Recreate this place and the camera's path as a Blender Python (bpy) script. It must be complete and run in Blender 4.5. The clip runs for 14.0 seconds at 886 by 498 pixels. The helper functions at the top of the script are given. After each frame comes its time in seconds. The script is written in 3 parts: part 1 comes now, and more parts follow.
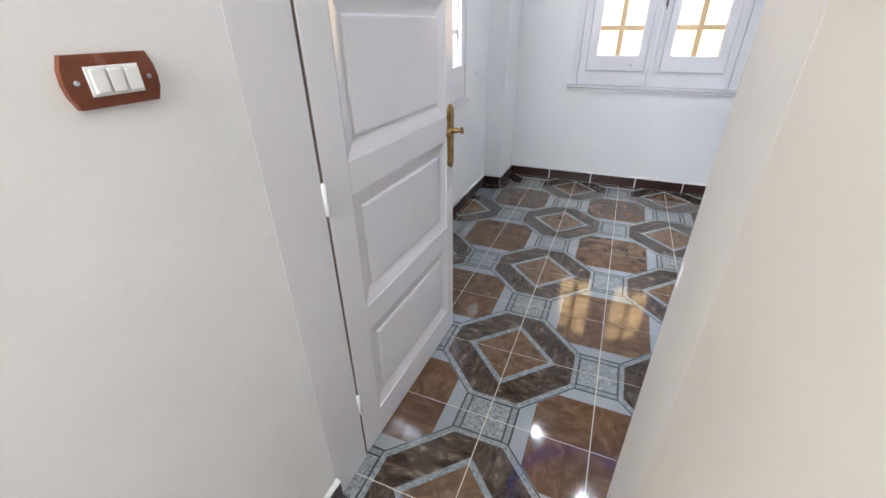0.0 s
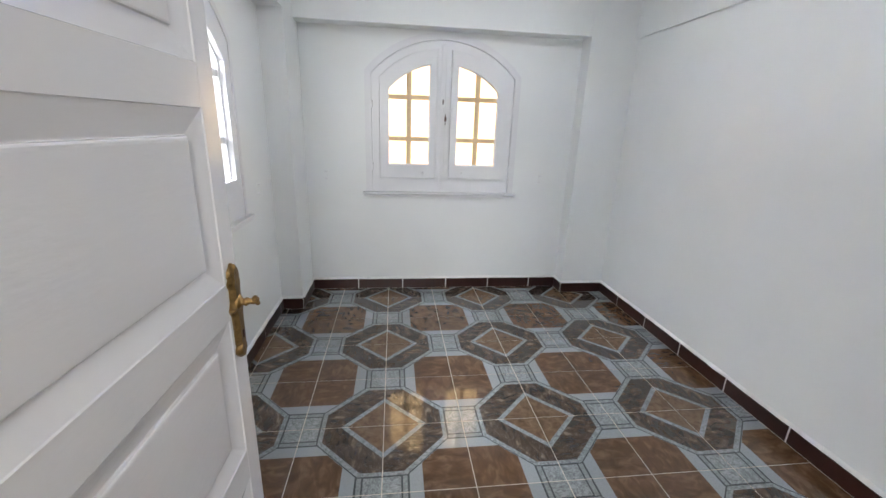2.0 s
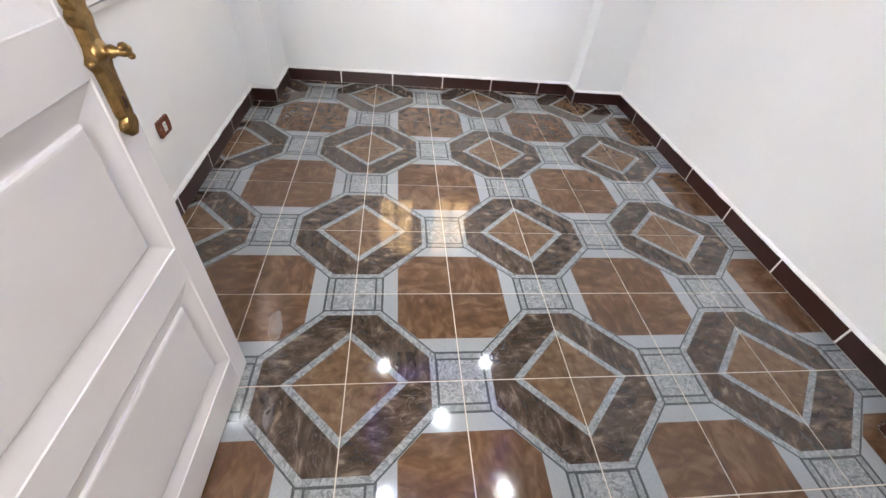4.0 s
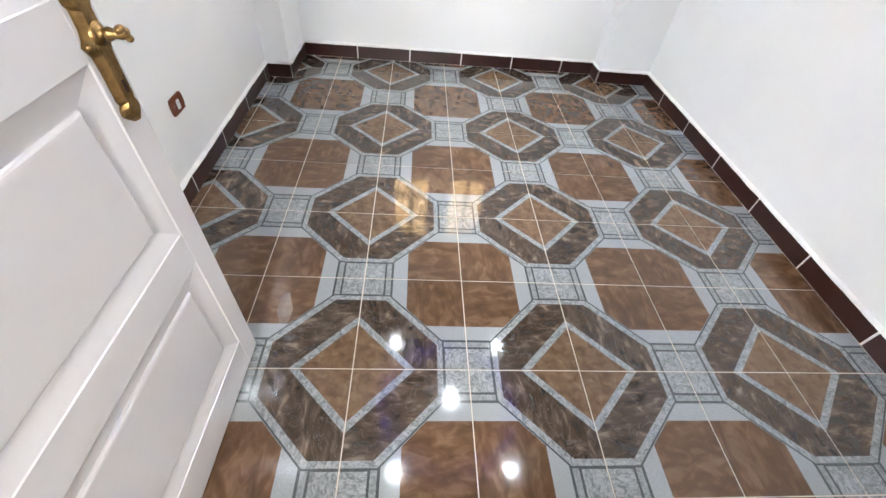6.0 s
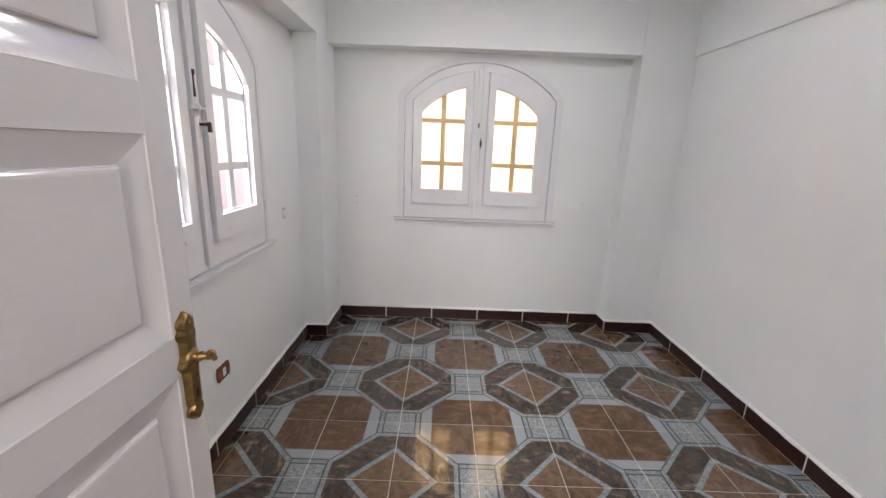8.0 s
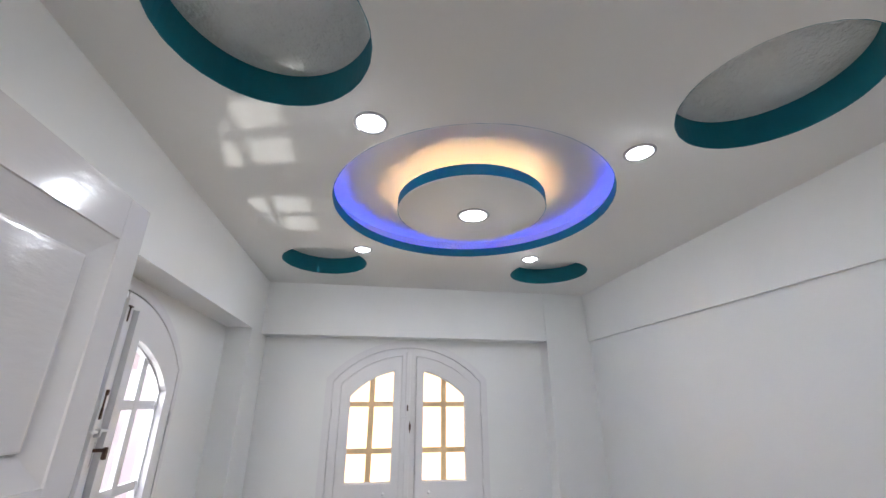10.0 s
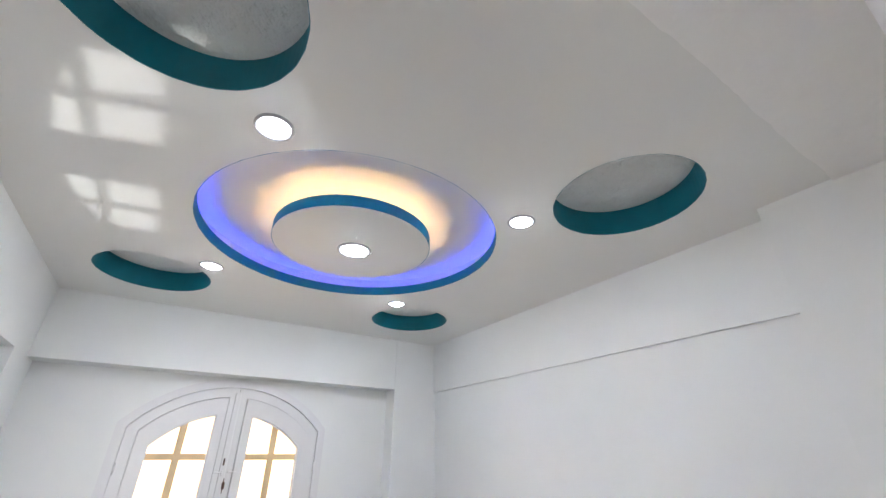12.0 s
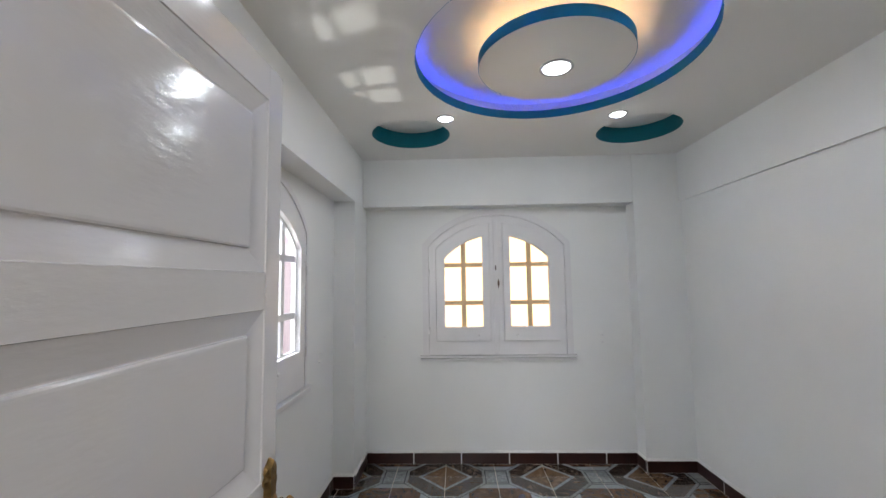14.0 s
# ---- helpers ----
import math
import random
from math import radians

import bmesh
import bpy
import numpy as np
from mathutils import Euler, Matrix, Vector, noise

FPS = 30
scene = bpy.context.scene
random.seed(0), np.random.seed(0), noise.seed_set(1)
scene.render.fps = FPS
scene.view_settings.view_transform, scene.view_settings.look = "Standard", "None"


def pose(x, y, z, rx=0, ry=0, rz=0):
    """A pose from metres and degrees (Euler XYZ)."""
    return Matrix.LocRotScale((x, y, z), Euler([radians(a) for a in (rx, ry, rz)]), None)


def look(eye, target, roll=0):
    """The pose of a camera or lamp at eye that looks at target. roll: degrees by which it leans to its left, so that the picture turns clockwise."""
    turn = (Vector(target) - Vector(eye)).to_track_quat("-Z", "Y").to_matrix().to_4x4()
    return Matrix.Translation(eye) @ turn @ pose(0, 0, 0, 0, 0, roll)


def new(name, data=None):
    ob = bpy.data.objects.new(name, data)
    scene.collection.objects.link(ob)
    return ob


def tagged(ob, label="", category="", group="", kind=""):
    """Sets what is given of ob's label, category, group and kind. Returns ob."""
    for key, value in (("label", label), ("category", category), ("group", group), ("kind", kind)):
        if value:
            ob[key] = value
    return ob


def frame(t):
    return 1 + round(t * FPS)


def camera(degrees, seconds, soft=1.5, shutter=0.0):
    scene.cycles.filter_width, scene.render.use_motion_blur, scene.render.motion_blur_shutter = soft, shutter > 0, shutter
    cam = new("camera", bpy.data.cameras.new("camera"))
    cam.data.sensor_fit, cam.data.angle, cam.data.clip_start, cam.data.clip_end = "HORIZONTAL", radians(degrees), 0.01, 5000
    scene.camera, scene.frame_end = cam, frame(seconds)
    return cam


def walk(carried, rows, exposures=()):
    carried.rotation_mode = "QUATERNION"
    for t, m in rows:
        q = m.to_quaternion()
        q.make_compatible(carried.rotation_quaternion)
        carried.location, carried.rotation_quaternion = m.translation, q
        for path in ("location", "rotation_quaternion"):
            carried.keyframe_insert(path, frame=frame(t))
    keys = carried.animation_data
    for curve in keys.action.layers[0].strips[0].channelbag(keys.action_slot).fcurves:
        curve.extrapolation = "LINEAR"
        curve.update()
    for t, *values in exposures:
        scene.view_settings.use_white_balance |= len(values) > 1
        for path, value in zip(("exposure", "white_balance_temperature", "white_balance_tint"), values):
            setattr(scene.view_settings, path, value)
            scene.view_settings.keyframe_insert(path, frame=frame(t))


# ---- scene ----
cam = camera(95.4, 14.0)
PATH = [
    (0, (0.276, 0.124, 1.398), (-0.409, 1.731, 0.424), -0.8),
    (0.5, (0.25, 0.348, 1.464), (-0.332, 2.098, 0.69), -1.9),
    (1, (0.142, 0.474, 1.48), (-0.122, 2.376, 0.922), 1.4),
    (1.5, (0.035, 0.567, 1.504), (0.205, 2.506, 1.045), -0.2),
    (2, (0.054, 0.685, 1.456), (0.293, 2.585, 0.878), 2.0),
    (2.5, (0.136, 0.799, 1.417), (0.331, 2.66, 0.709), 3.9),
    (3, (0.156, 0.883, 1.398), (0.396, 2.619, 0.434), 4.0),
    (3.5, (0.159, 0.902, 1.34), (0.431, 2.513, 0.187), 6.0),
    (4, (0.162, 0.894, 1.291), (0.399, 2.345, -0.065), 6.9),
    (4.2, (0.178, 0.906, 1.285), (0.404, 2.275, -0.155), 7.8),
    (6.5, (0.188, 0.937, 1.305), (0.336, 2.322, -0.13), 6.3),
    (7, (0.195, 0.93, 1.325), (0.333, 2.465, 0.05), 5.6),
    (7.5, (0.173, 0.905, 1.395), (0.279, 2.657, 0.437), 4.0),
    (8, (0.189, 0.879, 1.473), (0.201, 2.82, 0.988), 2.2),
    (8.5, (0.204, 0.838, 1.57), (0.254, 2.837, 1.519), 1.4),
    (9, (0.213, 0.812, 1.631), (0.337, 2.787, 1.925), 0.1),
    (9.2, (0.216, 0.790, 1.650), (0.354, 2.747, 2.05), 0.1),
    (11.3, (0.037, 0.857, 1.701), (0.883, 2.416, 2.625), -0.75),
    (11.5, (0.038, 0.875, 1.698), (0.96, 2.396, 2.614), -0.3),
    (12, (0.034, 0.897, 1.695), (0.999, 2.392, 2.607), 0.15),
    (12.5, (0.055, 0.891, 1.692), (0.911, 2.486, 2.542), 0.4),
    (13, (0.106, 0.892, 1.639), (0.69, 2.726, 2.184), 1.4),
    (13.5, (0.152, 0.796, 1.549), (0.381, 2.773, 1.747), 2.9),
    (14, (0.112, 0.673, 1.536), (0.048, 2.665, 1.7), -0.8),
]
EXPOSURES = [
    (0.0, 1.42, 5750, 9), (0.5, 1.58, 5550, 7.0), (1.5, 1.30, 6000, 6.5), (2.2, 1.18, 6000, 6.5), (3.0, 1.54, 6100, 9), (3.6, 1.86, 6250, 11), (4.2, 1.98, 6250, 12),
    (6.5, 2.12, 6100, 8.5), (7.5, 1.84, 6200, 10.5), (8.0, 1.12, 6400, 12), (8.5, 0.80, 6500, 13.5), (9.2, 0.75, 6250, 12), (11.3, 1.36, 6020, 8.5), (12.5, 1.32, 6020, 8.5),
    (13.0, 1.01, 6060, 9), (14.0, 0.70, 6130, 7.5)]
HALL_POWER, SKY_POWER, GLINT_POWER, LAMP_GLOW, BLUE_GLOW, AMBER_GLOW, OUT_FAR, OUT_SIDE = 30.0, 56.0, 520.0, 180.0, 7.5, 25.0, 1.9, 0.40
DOOR_TURN = 88.5
walk(cam, [(t, look(eye, target, roll)) for t, eye, target, roll in PATH], EXPOSURES)

from mathutils.geometry import delaunay_2d_cdt

# ---- plan, metres ----
XL, XP, XR, XB = -0.85, -0.685, 2.012, 1.992      # recess wall, left pilaster, right wall, right beam
YN, YF, YB = 0.848, 4.235, 4.085                   # door wall, far wall, far beam and pilaster
ZC, ZB, ZS = 2.598, 2.187, 2.72                   # false ceiling, beam soffits, slab above
TILE, BASE = 0.4, 0.092
WX, WY = 0.462, 2.59                             # window centres along their walls
HX0, HX1, HY0 = -0.3625, 0.425, -1.6                # hall
RING, RING_R, DISC_R = (0.608, 2.578), 0.682, 0.371
DOOR_X0, DOOR_X1, DOOR_Z = -0.36, 0.4258, 2.10

# ---- world and light ----
world = bpy.data.worlds.new("sky")
scene.world = world
world.use_nodes = True
wn = world.node_tree
sky = wn.nodes.new("ShaderNodeTexSky")
sky.sky_type, sky.sun_disc = "NISHITA", False
sky.sun_elevation, sky.sun_rotation = radians(48), radians(250)
wn.links.new(sky.outputs["Color"], wn.nodes["Background"].inputs["Color"])
wn.nodes["Background"].inputs["Strength"].default_value = 0.1


def lamp(name, kind, m, energy, color, **more):
    data = bpy.data.lights.new(name, kind)
    data.energy, data.color = energy, color
    ob = new(name, data)
    ob.matrix_world = m
    return data


# area lamp added for the hall's unseen light behind the walker; no opening built
d = lamp("hall_fill_lamp", "AREA", look((-0.1, HY0 + 0.05, 1.75), (0.35, 1.0, 1.1)), HALL_POWER, (1.0, 0.94, 0.87))
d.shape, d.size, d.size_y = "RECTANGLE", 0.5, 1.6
# open sky above the courtyard, seen by the side window
d = lamp("courtyard_sky", "AREA", look((XL - 1.2, WY, 2.55), (XR, WY + 0.3, 1.3)), SKY_POWER, (0.97, 0.95, 0.96))
d.shape, d.size, d.size_y = "RECTANGLE", 2.0, 0.7
# sunlight thrown up from below through the side window
way = Vector((0.54, -0.15, 1.0)).normalized()
d = lamp("sun_glint", "SPOT", look(Vector((XL, WY, 1.5)) - way * 7, (XL, WY, 1.5)), GLINT_POWER, (1.0, 0.95, 0.86))
d.spot_size, d.spot_blend, d.shadow_soft_size = radians(17), 0.1, 0.15


# ---- materials ----
def material(name, color, rough=0.5, metal=0.0, vary=0.06, scale=6.0, bump=0.0, bump_scale=60.0, coat=0.0, deep=0.004, strokes=None):
    m = bpy.data.materials.new(name)
    m.use_nodes = True
    nt = m.node_tree
    b = nt.nodes["Principled BSDF"]
    geo = nt.nodes.new("ShaderNodeNewGeometry")
    big = nt.nodes.new("ShaderNodeTexNoise")
    big.inputs["Scale"].default_value, big.inputs["Detail"].default_value = scale, 5
    nt.links.new(geo.outputs["Position"], big.inputs["Vector"])
    ramp = nt.nodes.new("ShaderNodeValToRGB")
    lo = [c * (1 - vary) for c in color]
    hi = [min(1, c * (1 + vary)) for c in color]
    ramp.color_ramp.elements[0].position, ramp.color_ramp.elements[1].position = 0.3, 0.7
    ramp.color_ramp.elements[0].color, ramp.color_ramp.elements[1].color = (*lo, 1), (*hi, 1)
    nt.links.new(big.outputs["Fac"], ramp.inputs["Fac"])
    nt.links.new(ramp.outputs["Color"], b.inputs["Base Color"])
    b.inputs["Metallic"].default_value = metal
    b.inputs["Coat Weight"].default_value = coat
    b.inputs["Coat Roughness"].default_value = 0.08
    fine = nt.nodes.new("ShaderNodeTexNoise")
    fine.inputs["Scale"].default_value, fine.inputs["Detail"].default_value = bump_scale, 4
    if strokes:
        mp = nt.nodes.new("ShaderNodeMapping")
        mp.inputs["Scale"].default_value = strokes
        nt.links.new(geo.outputs["Position"], mp.inputs["Vector"])
        nt.links.new(mp.outputs["Vector"], fine.inputs["Vector"])
    else:
        nt.links.new(geo.outputs["Position"], fine.inputs["Vector"])
    mr = nt.nodes.new("ShaderNodeMapRange")
    mr.inputs["To Min"].default_value, mr.inputs["To Max"].default_value = max(0, rough - 0.06), min(1, rough + 0.06)
    nt.links.new(big.outputs["Fac"], mr.inputs["Value"])
    nt.links.new(mr.outputs["Result"], b.inputs["Roughness"])
    if bump:
        bp = nt.nodes.new("ShaderNodeBump")
        bp.inputs["Strength"].default_value, bp.inputs["Distance"].default_value = bump, deep
        nt.links.new(fine.outputs["Fac"], bp.inputs["Height"])
        nt.links.new(bp.outputs["Normal"], b.inputs["Normal"])
    return m


def glow(name, color, strength):
    m = bpy.data.materials.new(name)
    m.use_nodes = True
    nt = m.node_tree
    e = nt.nodes.new("ShaderNodeEmission")
    e.inputs["Color"].default_value, e.inputs["Strength"].default_value = (*color, 1), strength
    nt.links.new(e.outputs["Emission"], nt.nodes["Material Output"].inputs["Surface"])
    return m


def glass_material():
    m = bpy.data.materials.new("window_glass")
    m.use_nodes = True
    b = m.node_tree.nodes["Principled BSDF"]
    b.inputs["Base Color"].default_value = (0.97, 0.98, 0.97, 1)
    b.inputs["Roughness"].default_value, b.inputs["IOR"].default_value = 0.02, 1.05
    b.inputs["Transmission Weight"].default_value = 1.0
    return m


def tile_material():
    """The glazed tile: quarter of an octagon at the local origin, quarter of a brown square at the far corner, grey squares at the others."""
    m = bpy.data.materials.new("patterned_floor_tile")
    m.use_nodes = True
    nt = m.node_tree
    b = nt.nodes["Principled BSDF"]

    def math_node(op, a, c=None):
        n = nt.nodes.new("ShaderNodeMath")
        n.operation = op
        for i, v in enumerate((a, c)):
            if v is None:
                continue
            if isinstance(v, (int, float)):
                n.inputs[i].default_value = v
            else:
                nt.links.new(v, n.inputs[i])
        return n.outputs[0]

    def noise_node(scale, detail=5, stretch=None, distortion=0.0):
        n = nt.nodes.new("ShaderNodeTexNoise")
        n.inputs["Scale"].default_value, n.inputs["Detail"].default_value = scale, detail
        n.inputs["Distortion"].default_value = distortion
        if stretch:
            mp = nt.nodes.new("ShaderNodeMapping")
            mp.inputs["Rotation"].default_value = (0, 0, stretch[0])
            mp.inputs["Scale"].default_value = (stretch[1], stretch[2], 1)
            nt.links.new(where, mp.inputs["Vector"])
            nt.links.new(mp.outputs["Vector"], n.inputs["Vector"])
        else:
            nt.links.new(where, n.inputs["Vector"])
        return n.outputs["Fac"]

    def ramp(fac, stops):
        r = nt.nodes.new("ShaderNodeValToRGB")
        els = r.color_ramp.elements
        while len(els) < len(stops):
            els.new(0.5)
        for e, (p, c) in zip(els, stops):
            e.position, e.color = p, (*c, 1)
        nt.links.new(fac, r.inputs["Fac"])
        return r.outputs["Color"]

    def mix(mask, under, over):
        n = nt.nodes.new("ShaderNodeMix")
        n.data_type = "RGBA"
        nt.links.new(mask, n.inputs["Factor"])
        nt.links.new(under, n.inputs["A"])
        nt.links.new(over, n.inputs["B"])
        return n.outputs["Result"]

    def both(*masks):
        out = masks[0]
        for k in masks[1:]:
            out = math_node("MULTIPLY", out, k)
        return out

    lt = lambda a, v: math_node("LESS_THAN", a, v)
    gt = lambda a, v: math_node("GREATER_THAN", a, v)
    co = nt.nodes.new("ShaderNodeTexCoord")
    info = nt.nodes.new("ShaderNodeObjectInfo")
    sep = nt.nodes.new("ShaderNodeSeparateXYZ")
    nt.links.new(co.outputs["Object"], sep.inputs["Vector"])
    u, v = (math_node("DIVIDE", sep.outputs[i], TILE) for i in (0, 1))
    shift = nt.nodes.new("ShaderNodeVectorMath")
    shift.operation = "MULTIPLY_ADD"
    rnd = nt.nodes.new("ShaderNodeCombineXYZ")
    nt.links.new(info.outputs["Random"], rnd.inputs[2])
    nt.links.new(rnd.outputs[0], shift.inputs[0])
    shift.inputs[1].default_value = (0, 0, 40)
    nt.links.new(co.outputs["Object"], shift.inputs[2])
    where = shift.outputs[0]
    s, mx, mn = math_node("ADD", u, v), math_node("MAXIMUM", u, v), math_node("MINIMUM", u, v)
    a, bb = math_node("SUBTRACT", 1.0, mx), mn
    sq = math_node("MAXIMUM", a, bb)
    brush = noise_node(30, 8, None, 0.6)
    brush2 = noise_node(27, 9, (0.9, 1.0, 0.5), 0.7)
    soft = noise_node(6, 3)
    speck = noise_node(300, 4)
    veins = noise_node(11, 6, (0.785, 1.0, 0.6), 2.6)
    crack = math_node("ABSOLUTE", math_node("SUBTRACT", veins, 0.5))
    grain = noise_node(95, 3, (0.3, 1.0, 0.55), 1.2)
    gold = ramp(brush, [(0.28, (0.085, 0.046, 0.022)), (0.42, (0.135, 0.076, 0.038)), (0.6, (0.19, 0.118, 0.064)), (0.75, (0.25, 0.17, 0.10))])
    brown = mix(math_node("MULTIPLY", soft, 0.75), ramp(brush2, [(0.3, (0.080, 0.038, 0.017)), (0.5, (0.125, 0.063, 0.029)), (0.7, (0.225, 0.132, 0.072))]), ramp(brush2, [(0.3, (0.085, 0.040, 0.018)), (0.7, (0.165, 0.092, 0.046))]))
    dark = mix(math_node("MULTIPLY", math_node("LESS_THAN", crack, 0.008), 0.55), ramp(noise_node(34, 8, (0.785, 1.0, 0.45), 0.5), [(0.32, (0.026, 0.015, 0.009)), (0.50, (0.064, 0.041, 0.027)), (0.60, (0.105, 0.072, 0.050)), (0.73, (0.28, 0.22, 0.165))]), ramp(speck, [(0.3, (0.12, 0.10, 0.09)), (0.7, (0.24, 0.21, 0.19))]))
    grey = ramp(grain, [(0.34, (0.17, 0.18, 0.19)), (0.5, (0.29, 0.31, 0.32)), (0.64, (0.40, 0.42, 0.43))])
    pale = ramp(speck, [(0.3, (0.29, 0.315, 0.33)), (0.7, (0.40, 0.425, 0.44))])
    mid = ramp(grain, [(0.35, (0.20, 0.215, 0.225)), (0.65, (0.34, 0.36, 0.37))])
    line = ramp(speck, [(0.3, (0.03, 0.035, 0.04)), (0.7, (0.11, 0.12, 0.125))])
    col = mix(lt(bb, 0.275), pale, mid)
    col = mix(both(gt(bb, 0.272), lt(bb, 0.294)), col, line)
    col = mix(both(lt(sq, 0.222)), col, line)
    col = mix(lt(sq, 0.203), col, grey)
    col = mix(both(gt(mn, 0.44), gt(s, 1.07)), col, brown)
    col = mix(both(lt(s, 1.065), lt(mx, 0.79)), col, line)
    col = mix(both(lt(s, 1.045), lt(mx, 0.775)), col, grey)
    col = mix(both(lt(s, 0.965), lt(mx, 0.725)), col, dark)
    col = mix(lt(s, 0.535), col, grey)
    col = mix(lt(s, 0.45), col, gold)
    tone = nt.nodes.new("ShaderNodeHueSaturation")
    mr = nt.nodes.new("ShaderNodeMapRange")
    mr.inputs["To Min"].default_value, mr.inputs["To Max"].default_value = 0.75, 0.86
    nt.links.new(info.outputs["Random"], mr.inputs["Value"])
    nt.links.new(mr.outputs["Result"], tone.inputs["Value"])
    nt.links.new(col, tone.inputs["Color"])
    nt.links.new(tone.outputs["Color"], b.inputs["Base Color"])
    rough = nt.nodes.new("ShaderNodeMapRange")
    rough.inputs["To Min"].default_value, rough.inputs["To Max"].default_value = 0.045, 0.11
    nt.links.new(brush2, rough.inputs["Value"])
    nt.links.new(rough.outputs["Result"], b.inputs["Roughness"])
    b.inputs["IOR"].default_value = 1.6
    bp = nt.nodes.new("ShaderNodeBump")
    bp.inputs["Strength"].default_value, bp.inputs["Distance"].default_value = 0.05, 0.003
    nt.links.new(noise_node(7, 2), bp.inputs["Height"])
    nt.links.new(bp.outputs["Normal"], b.inputs["Normal"])
    return m


M_WALL = material("white_wall_paint", (0.90, 0.905, 0.895), 0.42, vary=0.02, scale=2.2, bump=0.10, bump_scale=45)
M_HALL = material("cream_hall_paint", (0.80, 0.795, 0.78), 0.42, vary=0.04, scale=3.0, bump=0.38, bump_scale=22, deep=0.005, strokes=(1, 0.6, 1))
M_BEIGE = material("beige_hall_paint", (0.80, 0.74, 0.645), 0.45, vary=0.04, scale=3.0, bump=0.35, bump_scale=11)
M_JAMB = material("cream_wood_paint", (0.82, 0.77, 0.71), 0.45, vary=0.02, scale=4, bump=0.1, bump_scale=30)
M_CEIL = material("off_white_ceiling_paint", (0.865, 0.86, 0.835), 0.38, vary=0.015, scale=1.5, bump=0.04, bump_scale=60)
M_SLAB = material("rough_white_plaster", (0.86, 0.86, 0.84), 0.6, vary=0.03, scale=8, bump=1.0, bump_scale=55, deep=0.012)
M_SOFFIT = material("uneven_white_plaster", (0.95, 0.935, 0.915), 0.6, vary=0.03, scale=5, bump=0.5, bump_scale=34, deep=0.008)
M_TEAL = material("teal_paint", (0.0, 0.17, 0.235), 0.5, vary=0.08, scale=12, bump=0.1)
# the same teal with the blue strip's light put into the colour
M_TEAL_BLUELIT = material("teal_paint_bluelit", (0.0, 0.20, 0.36), 0.6, vary=0.08, scale=12, bump=0.1)
M_PINK = material("pink_outer_plaster", (0.58, 0.48, 0.49), 0.8, vary=0.08, scale=9, bump=0.4, bump_scale=40)
M_GLOSS = material("white_gloss_enamel", (0.74, 0.725, 0.74), 0.14, vary=0.015, scale=3, bump=0.18, bump_scale=75, coat=0.1, strokes=(1, 0.3, 1))
M_SATIN = material("white_satin_wood_paint", (0.85, 0.84, 0.85), 0.30, vary=0.02, scale=5, bump=0.15, bump_scale=40)
# ochre for the far window's bars, with bloom from behind put into the colour
M_OCHRE = material("ochre_bar_with_bloom", (0.86, 0.64, 0.36), 0.4, vary=0.06, scale=20)
M_BRASS = material("aged_brass", (0.30, 0.19, 0.075), 0.32, metal=1.0, vary=0.35, scale=60, bump=0.3, bump_scale=150)
M_IRON = material("dark_bronze", (0.10, 0.06, 0.045), 0.4, metal=0.7, vary=0.3, scale=80)
M_BASE = material("maroon_skirting_tile", (0.030, 0.0075, 0.005), 0.33, vary=0.3, scale=14)
M_GROUT = material("cream_grout", (0.60, 0.52, 0.43), 0.8, vary=0.12, scale=30, bump=0.3, bump_scale=200)
M_LIP = material("white_filler", (0.80, 0.80, 0.78), 0.7, vary=0.04, scale=30, bump=0.6, bump_scale=50)
M_BROWN = material("brown_plastic", (0.16, 0.045, 0.02), 0.25, vary=0.2, scale=30)
# brown that stands in for the shade between door leaf and jamb
M_GAP_SHADE = material("gap_shade_brown", (0.20, 0.155, 0.13), 0.7, vary=0.15, scale=30, bump=0.3, bump_scale=120)
M_WHITE = material("white_plastic", (0.80, 0.80, 0.78), 0.3, vary=0.02)
M_TRIM = material("white_lamp_trim", (0.42, 0.42, 0.43), 0.3, vary=0.02)
def smudge_material():
    m = bpy.data.materials.new("dried_dust_smudge")
    m.use_nodes = True
    nt = m.node_tree
    b = nt.nodes["Principled BSDF"]
    b.inputs["Base Color"].default_value, b.inputs["Roughness"].default_value = (0.50, 0.43, 0.38, 1), 0.6
    co = nt.nodes.new("ShaderNodeTexCoord")
    n = nt.nodes.new("ShaderNodeTexNoise")
    n.inputs["Scale"].default_value, n.inputs["Detail"].default_value = 38, 5
    mr = nt.nodes.new("ShaderNodeMapRange")
    mr.inputs["From Min"].default_value, mr.inputs["From Max"].default_value = 0.33, 0.60
    mr.inputs["To Min"].default_value, mr.inputs["To Max"].default_value = 0.03, 0.42
    nt.links.new(co.outputs["Object"], n.inputs["Vector"])
    nt.links.new(n.outputs["Fac"], mr.inputs["Value"])
    nt.links.new(mr.outputs["Result"], b.inputs["Alpha"])
    return m


M_SMUDGE = smudge_material()
M_GLASS = glass_material()
M_TILE = tile_material()
M_LAMP = glow("lamp_diffuser", (0.95, 0.97, 1.0), LAMP_GLOW)
M_SOFT = glow("lamp_lens", (0.95, 0.97, 1.0), 4.0)
M_BLUE = glow("blue_led", (0.06, 0.09, 1.0), BLUE_GLOW)
M_AMBER = glow("amber_led", (1.0, 0.56, 0.25), AMBER_GLOW)
M_OUT_FAR = glow("sunlit_street", (1.0, 0.66, 0.34), OUT_FAR)
M_OUT_SIDE = glow("bright_courtyard", (1.0, 0.82, 0.86), OUT_SIDE)


